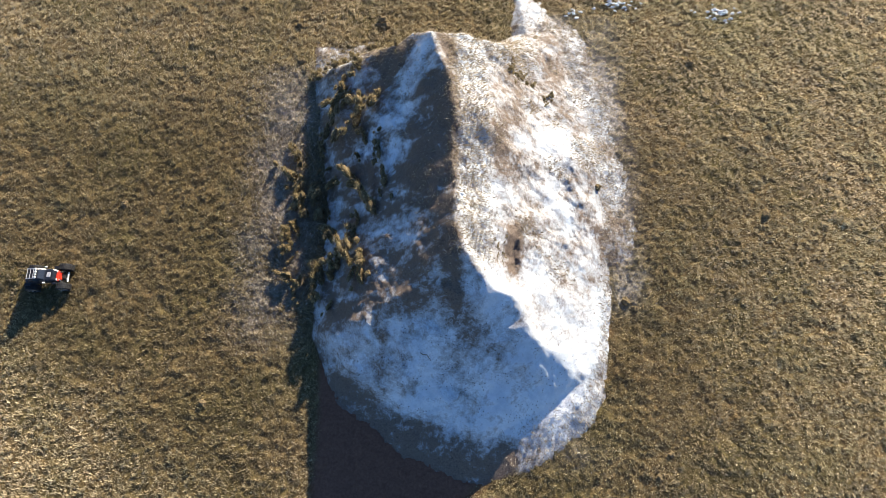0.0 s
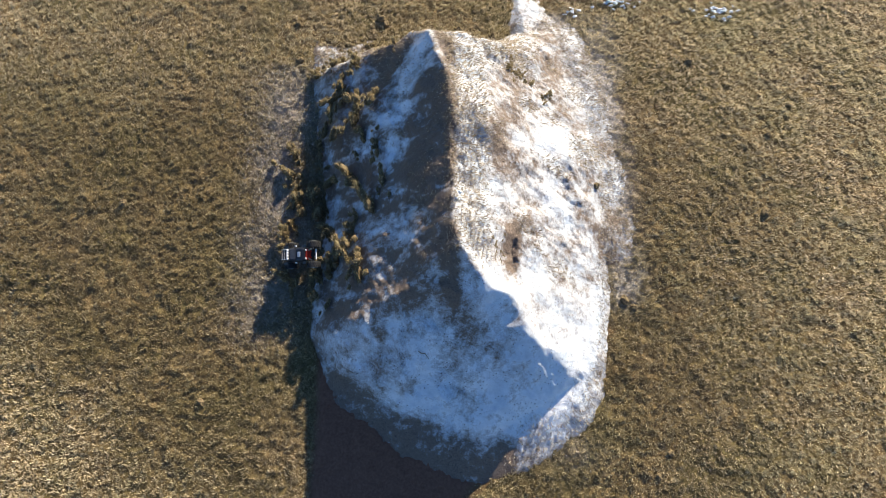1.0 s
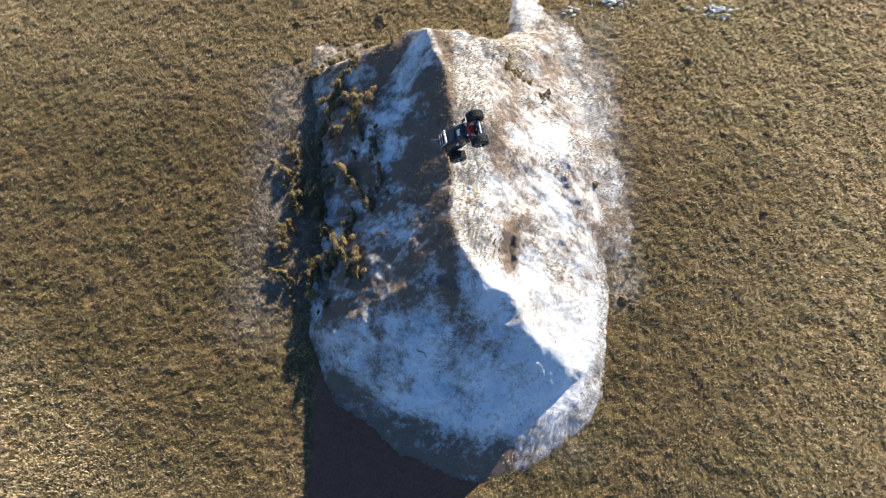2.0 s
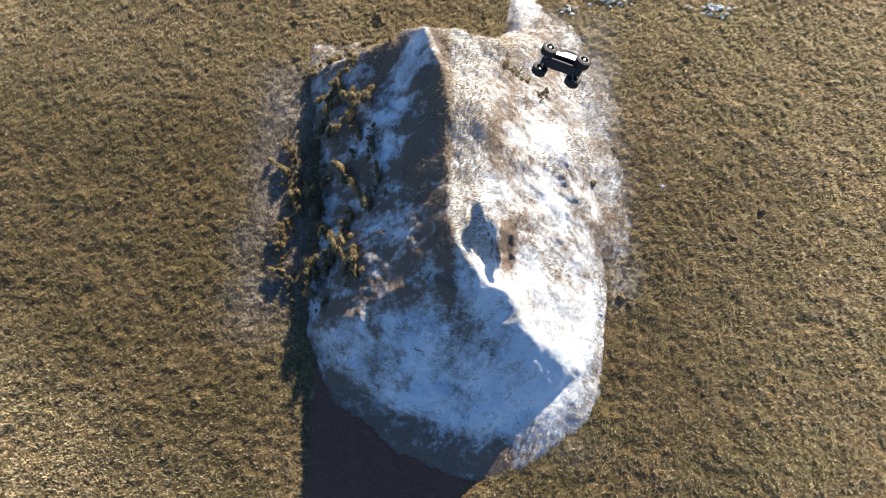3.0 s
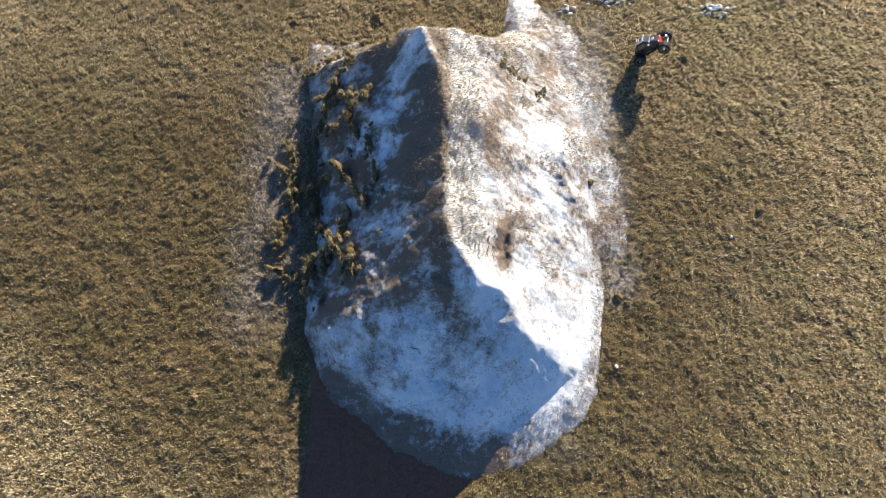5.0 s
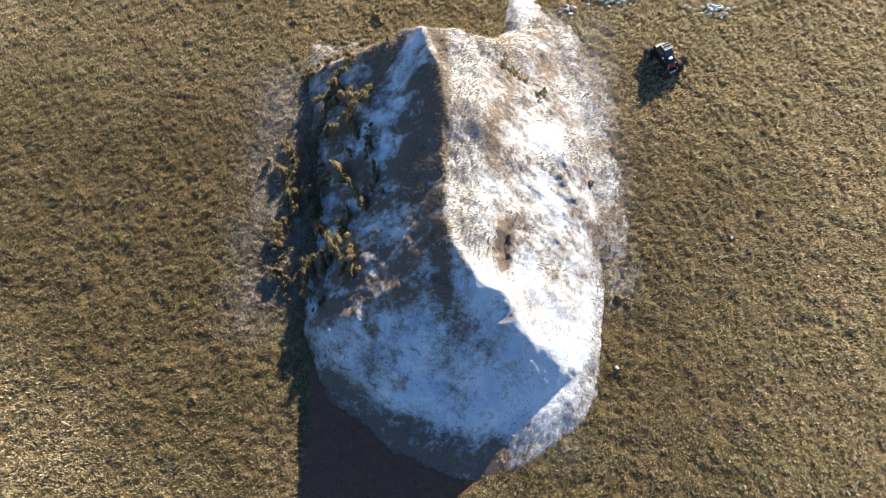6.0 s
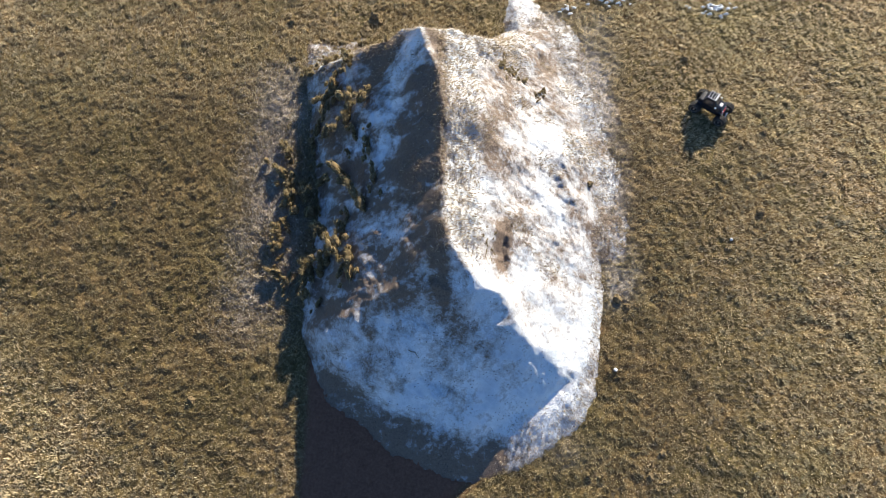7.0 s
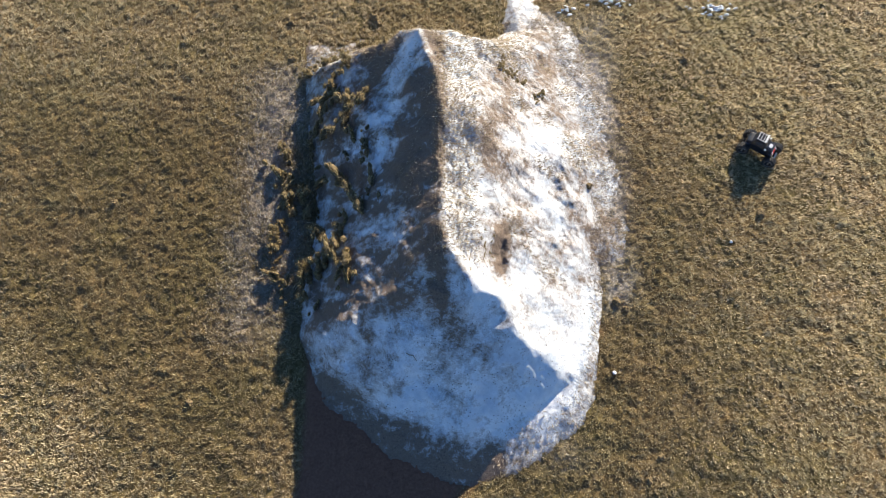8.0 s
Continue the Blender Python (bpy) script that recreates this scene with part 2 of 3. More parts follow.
def grid_mesh(name, xs, ys, z, mat):
    """A sheet over the grid xs by ys."""
    me = bpy.data.meshes.new(name)
    nx, ny = len(xs), len(ys)
    gx, gy = np.meshgrid(xs, ys, indexing="ij")
    co = np.stack([gx, gy, z], -1).reshape(-1, 3)
    i, j = np.meshgrid(np.arange(nx - 1), np.arange(ny - 1), indexing="ij")
    a = (i * ny + j).ravel()
    quads = np.stack([a, a + ny, a + ny + 1, a + 1], -1)
    fill(me, co, quads)
    me.materials.append(mat)
    me.polygons.foreach_set("use_smooth", np.ones(len(quads), bool))
    return me


def fill(me, co, faces):
    n, k = faces.shape
    me.vertices.add(len(co))
    me.vertices.foreach_set("co", co.astype(np.float32).ravel())
    me.loops.add(n * k)
    me.loops.foreach_set("vertex_index", faces.astype(np.int32).ravel())
    me.polygons.add(n)
    me.polygons.foreach_set("loop_start", np.arange(0, n * k, k, dtype=np.int32))
    me.polygons.foreach_set("loop_total", np.full(n, k, dtype=np.int32))
    me.update(calc_edges=True)
    me.validate()


def mark(me, name, values):
    a = me.attributes.new(name, "FLOAT", "POINT")
    a.data.foreach_set("value", values.astype(np.float32).ravel())


def apron(x, y):
    """How worn and bleached the turf is beside the heap."""
    h = pile_height(x, y)
    left = np.exp(-((x + 1.95) / 0.34) ** 2) * smooth(y, 0.6, 1.3) * (1 - smooth(y, 4.0, 4.5))
    right = np.exp(-((x - 1.95) / 0.22) ** 2) * smooth(y, 1.0, 1.7) * (1 - smooth(y, 4.9, 5.3))
    top = np.exp(-((x - 1.45) / 0.38) ** 2) * smooth(y, 3.6, 4.1) * (1 - smooth(y, 5.0, 5.3))
    corner = np.exp(-(((x - 1.2) / 0.35) ** 2 + ((y + 0.28) / 0.18) ** 2))
    s = np.maximum(np.maximum(left * 0.9, right), np.maximum(top, 0.25 * corner))
    return clip01(s * (0.9 + 0.9 * fbm(x, y, 3.0, 3, 0.5, 40)))


def shadow_earth(x, y):
    """Earth at the heap's foot, cut to its cast shadow; paints the shade's tone."""
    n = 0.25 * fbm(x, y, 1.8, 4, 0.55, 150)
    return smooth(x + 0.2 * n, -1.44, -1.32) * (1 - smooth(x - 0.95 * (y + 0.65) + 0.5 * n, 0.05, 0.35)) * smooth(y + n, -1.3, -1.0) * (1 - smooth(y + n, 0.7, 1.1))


def axis_steps(lo, hi, step, far):
    core = np.arange(lo, hi + step / 2, step)
    grow = step * np.cumsum(1.22 ** np.arange(1, 64))
    grow = grow[grow < far]
    return np.concatenate([lo - grow[::-1], core, hi + grow])


xs, ys = axis_steps(-6.6, 6.6, 0.022, 900), axis_steps(-1.6, 6.2, 0.022, 900)
GX, GY = np.meshgrid(xs, ys, indexing="ij")
ground_me = grid_mesh("ground", xs, ys, ground_height(GX, GY), SOIL)
mark(ground_me, "apron", apron(GX, GY))
mark(ground_me, "shadow_earth", shadow_earth(GX, GY))
ground = tagged(new("ground", ground_me), "field of short matted dry brown grass", "ground", kind="structure")

px, py = np.arange(-2.3, 2.32, 0.016), np.arange(-1.1, 5.70, 0.016)
PX, PY = np.meshgrid(px, py, indexing="ij")
PH = pile_height(PX, PY)
pile_me = grid_mesh("snow_mound", px, py, PH, SNOW)
mark(pile_me, "grime", pile_dirt(PX, PY, PH))
pile = tagged(new("snow_mound", pile_me), "long heap of dirty old snow and torn turf on the grass", "snow mound")


# ---- grass ----
def blades(name, x, y, z, length, width, lean, turn, mat):
    """Many single blades as one mesh; each is a bent sliver of two faces."""
    n = len(x)
    d = np.stack([np.cos(turn), np.sin(turn)], -1)
    side = np.stack([-d[:, 1], d[:, 0]], -1) * (width / 2)[:, None]
    root = np.stack([x, y], -1)
    co = np.zeros((n, 4, 3))
    co[:, 0, :2], co[:, 1, :2] = root - side, root + side
    mid = root + d * (length * np.sin(lean) * 0.5)[:, None]
    co[:, 0, 2] = co[:, 1, 2] = z - 0.008
    co[:, 2, :2] = mid + side * 0.8
    co[:, 2, 2] = z + length * np.cos(lean) * 0.62
    co[:, 3, :2] = root + d * (length * np.sin(lean))[:, None]
    co[:, 3, 2] = z + length * np.cos(lean) * 0.9
    k = np.arange(n)[:, None] * 4
    tris = np.concatenate([k + np.array([[0, 1, 2]]), k + np.array([[0, 2, 3]])])
    me = bpy.data.meshes.new(name)
    fill(me, co.reshape(-1, 3), tris)
    me.materials.append(mat)
    return me


def field_points(n, rng):
    y = rng.uniform(-1.3, 6.1, n)
    half = 4.75 + (y + 0.7) * 0.27 + 0.25
    x = rng.uniform(-1, 1, n) * half
    stray = rng.random(n) < 0.10                    # thins out past the near field
    y = np.where(stray, 2.4 + (y - 2.4) * rng.uniform(1.0, 2.1, n), y)
    x = np.where(stray, x * rng.uniform(1.0, 1.6, n), x)
    return x, y


def tufts(centres, each, spread, rng):
    """Blade roots in small tufts that share a direction."""
    cx, cy = field_points(centres, rng)
    lay = 2.6 * fbm(cx, cy, 0.5, 2, 0.5, 60) + 1.3 * fbm(cx, cy, 4.0, 2, 0.5, 63) - 0.6 + rng.normal(0, 0.8, centres)
    size = rng.uniform(0.7, 1.25, centres)
    n = centres * each
    x = np.repeat(cx, each) + rng.normal(0, spread, n)
    y = np.repeat(cy, each) + rng.normal(0, spread, n)
    return x, y, np.repeat(lay, each) + rng.normal(0, 1.9, n), np.repeat(size, each)


def field_tone(x, y):
    """Paler stretches right, far and near left; darker at middle left."""
    d = 0.95 * smooth(x, 1.6, 4.6) + 0.9 * smooth(-x + (0.4 - y) * 1.2, 3.0, 5.2) + 0.45 * smooth(y, 3.4, 5.2)
    d = d - 1.25 * np.exp(-(((x + 3.2) / 1.9) ** 2 + ((y - 2.0) / 1.3) ** 2))
    return clip01(0.27 + 0.65 * d + 0.45 * fbm(x, y, 0.8, 4, 0.55, 110))


rng = np.random.default_rng(11)
gx, gy, turn, size = tufts(125000, 8, 0.013, rng)
# blades thinned on the apron and left out of the painted shadow
keep = (pile_height(gx, gy) < 0.02) & (rng.random(len(gx)) > np.maximum(0.85 * apron(gx, gy), 1.3 * shadow_earth(gx, gy)))
gx, gy, turn, size = gx[keep], gy[keep], turn[keep], size[keep]
grass_me = blades("grass", gx, gy, ground_height(gx, gy), size * rng.uniform(0.018, 0.040, len(gx)), rng.uniform(0.0036, 0.0074, len(gx)),
                  rng.uniform(0.60, 1.40, len(gx)), turn, STRAW)
mark(grass_me, "dry", np.repeat(field_tone(gx, gy), 4))
grass = tagged(new("grass", grass_me), "short matted tan and brown winter grass", "grass", kind="stuff")

gx, gy = rng.uniform(-2.9, 2.5, 520000), rng.uniform(-0.8, 5.5, 520000)
keep = (pile_height(gx, gy) < 0.12) & (rng.random(len(gx)) < apron(gx, gy) * np.where(gx > 0.8, 0.14, 1.1))
gx, gy = gx[keep], gy[keep]
pale_me = blades("bleached_grass", gx, gy, np.maximum(ground_height(gx, gy), pile_height(gx, gy)), rng.uniform(0.02, 0.050, len(gx)), rng.uniform(0.003, 0.006, len(gx)),
                 rng.uniform(0.7, 1.40, len(gx)), rng.uniform(0, 6.28, len(gx)), PALE)
tagged(new("bleached_grass", pale_me), "flattened grey bleached grass round the snow heap", "grass", kind="stuff")

# straw frozen into the heap
sx, sy = rng.uniform(-1.75, 2.1, 330000), rng.uniform(-0.7, 5.0, 330000)
sh = pile_height(sx, sy)
strip = smooth(sx, -0.10, 0.0) * (1 - smooth(sx, 0.28, 0.48)) * smooth(sy, 1.3, 1.7) * 0.5
streaks = smooth(fbm(sx, sy, 2.6, 3, 0.55, 71), 0.1, 0.5) * smooth(sx, 0.2, 0.5) * smooth(sy, 1.0, 1.8) * 0.3
top = smooth(sy, 3.6, 4.1) * (1 - smooth(sx, 0.8, 1.1)) * 0.5
flank = smooth(-sx, -0.02, 0.1) * smooth(sy, 1.1, 1.6) * smooth(fbm(sx, sy, 3.4, 3, 0.6, 83), -0.15, 0.4) * 0.30
rim = smooth(sx, 0.5, 0.9) * (1 - smooth(sy, -0.1, 0.25)) * 0.14
keep = (sh > 0.01) & (rng.random(len(sx)) < np.maximum(np.maximum(np.maximum(strip, streaks), top), np.maximum(np.maximum(flank, rim), 0.16 * smooth(0.14 - sh, 0.0, 0.08) * smooth(sx, 0.8, 1.2))))
sx, sy, sh = sx[keep], sy[keep], sh[keep]
straw_me = blades("straw", sx, sy, sh, rng.uniform(0.02, 0.055, len(sx)), rng.uniform(0.0025, 0.005, len(sx)), rng.uniform(0.8, 1.45, len(sx)),
                  rng.normal(-1.2, 1.0, len(sx)), GOLD)
tagged(new("straw", straw_me), "golden dry straw frozen into the snow crest", "straw", kind="stuff")


# ---- torn sod on the shaded flank ----
def sod_mesh(seed):
    """A torn lump of turf: crumbly earth with straw standing out of it."""
    r = np.random.default_rng(seed)
    bm = bmesh.new()
    for k in range(8):
        before = len(bm.verts)
        spot = Vector((r.normal(0, 0.42), r.normal(0, 0.75), r.uniform(-0.25, 0.45)))
        bmesh.ops.create_icosphere(bm, subdivisions=2, radius=r.uniform(0.20, 0.42), matrix=Matrix.Translation(spot))
        bm.verts.ensure_lookup_table()
        for v in bm.verts[before:]:
            d = v.co - spot
            v.co = spot + d * (1 + 0.8 * noise.noise(v.co * 2.6 + Vector((seed * 3.1, k, 0))) + 0.5 * noise.noise(v.co * 6.0 + Vector((0, seed * 1.7, k))))
    me = bpy.data.meshes.new("sod_clump")
    bm.to_mesh(me)
    roots = np.array([v.co[:] for v in bm.verts])
    bm.free()
    n = 1500
    pick = roots[r.integers(0, len(roots), n)]
    pick = np.where(pick[:, 2:3] > -0.25, pick, pick * np.array([1, 1, -0.6]))
    out = pick * 0.5 + r.normal(0, 0.7, (n, 3)) + np.array([0, 0, 0.35])
    out /= np.linalg.norm(out, axis=1)[:, None]
    side = np.cross(out, r.normal(0, 1, (n, 3)))
    side /= np.linalg.norm(side, axis=1)[:, None]
    ln, wd = r.uniform(0.14, 0.48, n)[:, None], r.uniform(0.018, 0.042, n)[:, None]
    co = np.stack([pick * 0.93 - side * wd, pick * 0.93 + side * wd, pick * 0.93 + out * ln], 1).reshape(-1, 3)
    body = np.array([p.vertices[:] for p in me.polygons])
    whole = bpy.data.meshes.new("sod_clump")
    fill(whole, np.concatenate([roots, co]), np.concatenate([body, len(roots) + np.arange(3 * n).reshape(-1, 3)]))
    whole.materials.append(SOD)
    whole.materials.append(TURF)
    whole.polygons.foreach_set("material_index", np.concatenate([np.zeros(len(body), np.int32), np.ones(n, np.int32)]))
    bpy.data.meshes.remove(me)
    return whole


SOD_MESHES = [sod_mesh(k) for k in range(6)]
rng = np.random.default_rng(23)


def lay_clump(x, y, size, lift=0.9, tall=1.3):
    h = max(float(pile_height(np.array([x]), np.array([y]))[0]), float(ground_height(np.array([x]), np.array([y]))[0]))
    ob = new("sod_clump", SOD_MESHES[int(rng.integers(0, 6))])
    ob.parent = pile
    ob.matrix_basis = Matrix.Translation((x, y, h + size * lift * 0.75)) @ Matrix.Rotation(rng.normal(0, 0.5), 4, "Z") @ Matrix.Diagonal((size * rng.uniform(0.7, 1.1), size * rng.uniform(0.9, 1.9), size * tall * rng.uniform(0.7, 1.15), 1))
    return ob


# three ragged rows of clumps along the flank, and strays
for x0, spread, lo, hi, count, big in ((-1.76, 0.08, 1.25, 3.2, 15, 0.072), (-1.33, 0.09, 1.15, 3.9, 15, 0.080), (-1.04, 0.08, 1.3, 3.9, 14, 0.082), (-0.72, 0.08, 2.2, 3.4, 5, 0.065)):
    for k in range(count):
        y = lo + (hi - lo) * (k + rng.uniform(0, 1)) / count
        lay_clump(x0 + rng.normal(0, spread) - 0.05 * (y - 2), y, big * rng.uniform(0.45, 1.35))
for k in range(16):
    lay_clump(rng.uniform(-0.7, 0.6), rng.uniform(4.0, 4.4), rng.uniform(0.03, 0.07))


# straw ledge and gully on the sunny side
for k in range(16):
    u = rng.uniform(0, 1)
    lay_clump(0.55 + 0.66 * u + rng.normal(0, 0.04), 3.86 - 0.26 * u + rng.normal(0, 0.06), rng.uniform(0.018, 0.048), 0.15, 0.6)
for k in range(7):
    lay_clump(0.46 + rng.normal(0, 0.03), 1.50 + 0.05 * k, rng.uniform(0.014, 0.024), 0.0, 0.35)
for k in range(22):
    u = rng.uniform(0, 1)
    lay_clump(-1.75 + 1.5 * u + rng.normal(0, 0.04), 4.14 + 0.30 * u + rng.normal(0, 0.05), rng.uniform(0.035, 0.070), 0.7, 1.0)


# ---- loose bits on the field ----
def snow_patch(x, y, rx, ry, seed):
    """A thin melting remnant of snow with a ragged rim."""
    n, m = 18, 4
    ang = np.arange(n) * 6.28318 / n
    edge = 1 + 1.1 * fbm(np.cos(ang) * 1.2, np.sin(ang) * 1.2, 2.2, 3, 0.7, seed * 2.3)
    rad = np.linspace(0.02, 1, m)
    xx = np.outer(rad, np.cos(ang) * edge) * rx
    yy = np.outer(rad, np.sin(ang) * edge) * ry
    lift = 0.005 * (1 - np.linspace(0, 1, m) ** 2)[:, None] + 0.008 * fbm(xx + x, yy + y, 14.0, 3, 0.6, seed)
    zz = ground_height(xx + x, yy + y) + lift + 0.024
    zz[-1] -= 0.006
    co = np.stack([xx, yy, zz], -1).reshape(-1, 3)
    i, j = np.meshgrid(np.arange(m - 1), np.arange(n), indexing="ij")
    a, b = (i * n + j).ravel(), (i * n + (j + 1) % n).ravel()
    me = bpy.data.meshes.new("snow_patch")
    fill(me, co, np.stack([a, a + n, b + n, b], -1))
    me.materials.append(SNOW)
    mark(me, "grime", np.full(len(co), 0.20))
    me.polygons.foreach_set("use_smooth", np.ones(len(me.polygons), bool))
    ob = tagged(new("snow_patch", me), "thin melting patch of old snow in the grass", "snow patch", "snow remnants")
    ob.location = (x, y, 0)
    return ob


for x0, y0, sx0, sy0, count in ((2.28, 5.36, 0.13, 0.05, 26), (3.62, 5.22, 0.14, 0.06, 34), (1.66, 5.17, 0.06, 0.04, 9)):
    for k in range(count):
        snow_patch(rng.normal(x0, sx0), rng.normal(y0, sy0), rng.uniform(0.014, 0.034), rng.uniform(0.010, 0.022), 10 + k + count)


def dirt_clod(x, y, size, label="dark torn clod of earth on the grass"):
    h = max(float(pile_height(np.array([x]), np.array([y]))[0]), float(ground_height(np.array([x]), np.array([y]))[0]))
    ob = tagged(new("dirt_clod", CLOD_MESHES[int(rng.integers(0, 3))]), label, "dirt clod", "clods on the field")
    ob.matrix_basis = Matrix.Translation((x, y, h + size * 0.3)) @ Matrix.Rotation(rng.uniform(0, 6.28), 4, "Z") @ Matrix.Diagonal((size, size * 0.8, size * 0.7, 1))
    return ob


def clod_mesh(seed):
    bm = bmesh.new()
    bmesh.ops.create_icosphere(bm, subdivisions=3, radius=1.0)
    for v in bm.verts:
        v.co *= 1 + 0.4 * noise.noise(v.co * 1.7 + Vector((seed, 2, 0))) + 0.2 * noise.noise(v.co * 5 + Vector((0, seed, 1)))
    me = bpy.data.meshes.new("dirt_clod")
    bm.to_mesh(me)
    bm.free()
    me.materials.append(SOD)
    return me


CLOD_MESHES = [clod_mesh(k * 7.7) for k in range(3)]
for x, y, size in ((-0.86, 5.06, 0.06), (-0.80, 4.98, 0.05), (-1.95, 5.0, 0.035), (-0.98, 4.93, 0.03), (3.10, 4.42, 0.045), (3.92, 3.36, 0.04), (3.70, 2.34, 0.05), (-3.78, 2.45, 0.05),
                   (1.72, 2.62, 0.04), (1.95, 1.30, 0.05), (2.05, 1.22, 0.04), (-2.55, 0.22, 0.04), (2.25, -0.28, 0.04), (2.1, -0.5, 0.035), (-1.88, 4.42, 0.05), (0.35, 4.25, 0.06)):
    dirt_clod(x, y, size)


def twig(x, y, z, length, turn):
    bm = bmesh.new()
    pts = [Vector((length * (k / 6 - 0.5), 0.012 * math.sin(k * 1.9), 0.006 * math.cos(k * 1.3))) for k in range(7)]
    for k, (a, b) in enumerate(zip(pts, pts[1:])):
        m = Matrix.Translation((a + b) / 2) @ (b - a).to_track_quat("Z", "Y").to_matrix().to_4x4()
        bmesh.ops.create_cone(bm, cap_ends=True, segments=6, radius1=0.007 - 0.0008 * k, radius2=0.0065 - 0.0008 * k, depth=(b - a).length * 1.1, matrix=m)
    me = bpy.data.meshes.new("twig")
    bm.to_mesh(me)
    bm.free()
    me.materials.append(SOD)
    ob = tagged(new("twig", me), "short dark bent twig lying on the snow", "twig")
    ob.matrix_basis = pose(x, y, z, 0, 0, turn)
    return ob


for x, y, turn in ((-0.26, 0.66, -35),):
    twig(x, y, float(pile_height(np.array([x]), np.array([y]))[0]) + 0.008, 0.19, turn)


def snow_chunk(size, seed):
    bm = bmesh.new()
    bmesh.ops.create_icosphere(bm, subdivisions=2, radius=size)
    for v in bm.verts:
        v.co *= 1 + 0.45 * noise.noise(v.co * (1.4 / size) + Vector((seed, 0, 3)))
    me = bpy.data.meshes.new("snow_chunk")
    bm.to_mesh(me)
    bm.free()
    me.materials.append(SNOW)
    return tagged(new("snow_chunk", me), "small white lump of snow thrown off the crest", "snow chunk", "thrown snow")


chunks = [snow_chunk(0.020, 1.0), snow_chunk(0.017, 5.0)]


# ---- the model truck ----
def part(name, bm, mat, parent, label=""):
    me = bpy.data.meshes.new(name)
    bm.normal_update()
    bm.to_mesh(me)
    bm.free()
    me.materials.append(mat)
    ob = new(name, me)
    ob.parent = parent
    return tagged(ob, label)


def box(bm, x0, x1, y0, y1, z0, z1):
    vs = [bm.verts.new((x, y, z)) for x in (x0, x1) for y in (y0, y1) for z in (z0, z1)]
    for f in ((0, 1, 3, 2), (4, 6, 7, 5), (0, 4, 5, 1), (2, 3, 7, 6), (0, 2, 6, 4), (1, 5, 7, 3)):
        bm.faces.new([vs[i] for i in f])


def rounded(bm, amount=0.004, segments=2):
    bmesh.ops.recalc_face_normals(bm, faces=bm.faces)
    bmesh.ops.bevel(bm, geom=[e for e in bm.edges], offset=amount, segments=segments, affect="EDGES", clamp_overlap=True)


def rod(bm, a, b, r, n=8):
    a, b = Vector(a), Vector(b)
    m = Matrix.Translation((a + b) / 2) @ (b - a).to_track_quat("Z", "Y").to_matrix().to_4x4()
    bmesh.ops.create_cone(bm, cap_ends=True, segments=n, radius1=r, radius2=r, depth=(b - a).length, matrix=m)


def lathe(bm, profile, n, axis_y=True):
    """Turn (radius, offset) points round the y axis."""
    rings = [[bm.verts.new((r * math.cos(6.28318 * i / n), o, r * math.sin(6.28318 * i / n))) for i in range(n)] for r, o in profile]
    for p, q in zip(rings, rings[1:]):
        for i in range(n):
            bm.faces.new((p[i], p[(i + 1) % n], q[(i + 1) % n], q[i]))
    return rings


BLACK = plain("black_rubber", (0.018, 0.018, 0.019), 0.75, wear=0.4)
SHELL = plain("gloss_black_shell", (0.014, 0.016, 0.022), 0.30, spec=0.45, wear=0.3)
GLASSY = plain("smoked_window", (0.03, 0.035, 0.045), 0.12, spec=0.8)
WHITE = plain("white_plastic", (0.80, 0.80, 0.78), 0.4, wear=0.08)
RED = plain("red_plastic", (0.62, 0.045, 0.025), 0.4, wear=0.15)
GREY = plain("grey_plastic", (0.026, 0.027, 0.030), 0.75, spec=0.25)
PALE_METAL = plain("pale_metal", (0.55, 0.55, 0.56), 0.4, 0.4, wear=0.2)
RING = plain("scuffed_ring", (0.22, 0.21, 0.20), 0.5, wear=0.5, scale=25.0)
STEEL = plain("bare_metal", (0.62, 0.62, 0.62), 0.35, 0.9, wear=0.15)

R_TYRE = 0.074


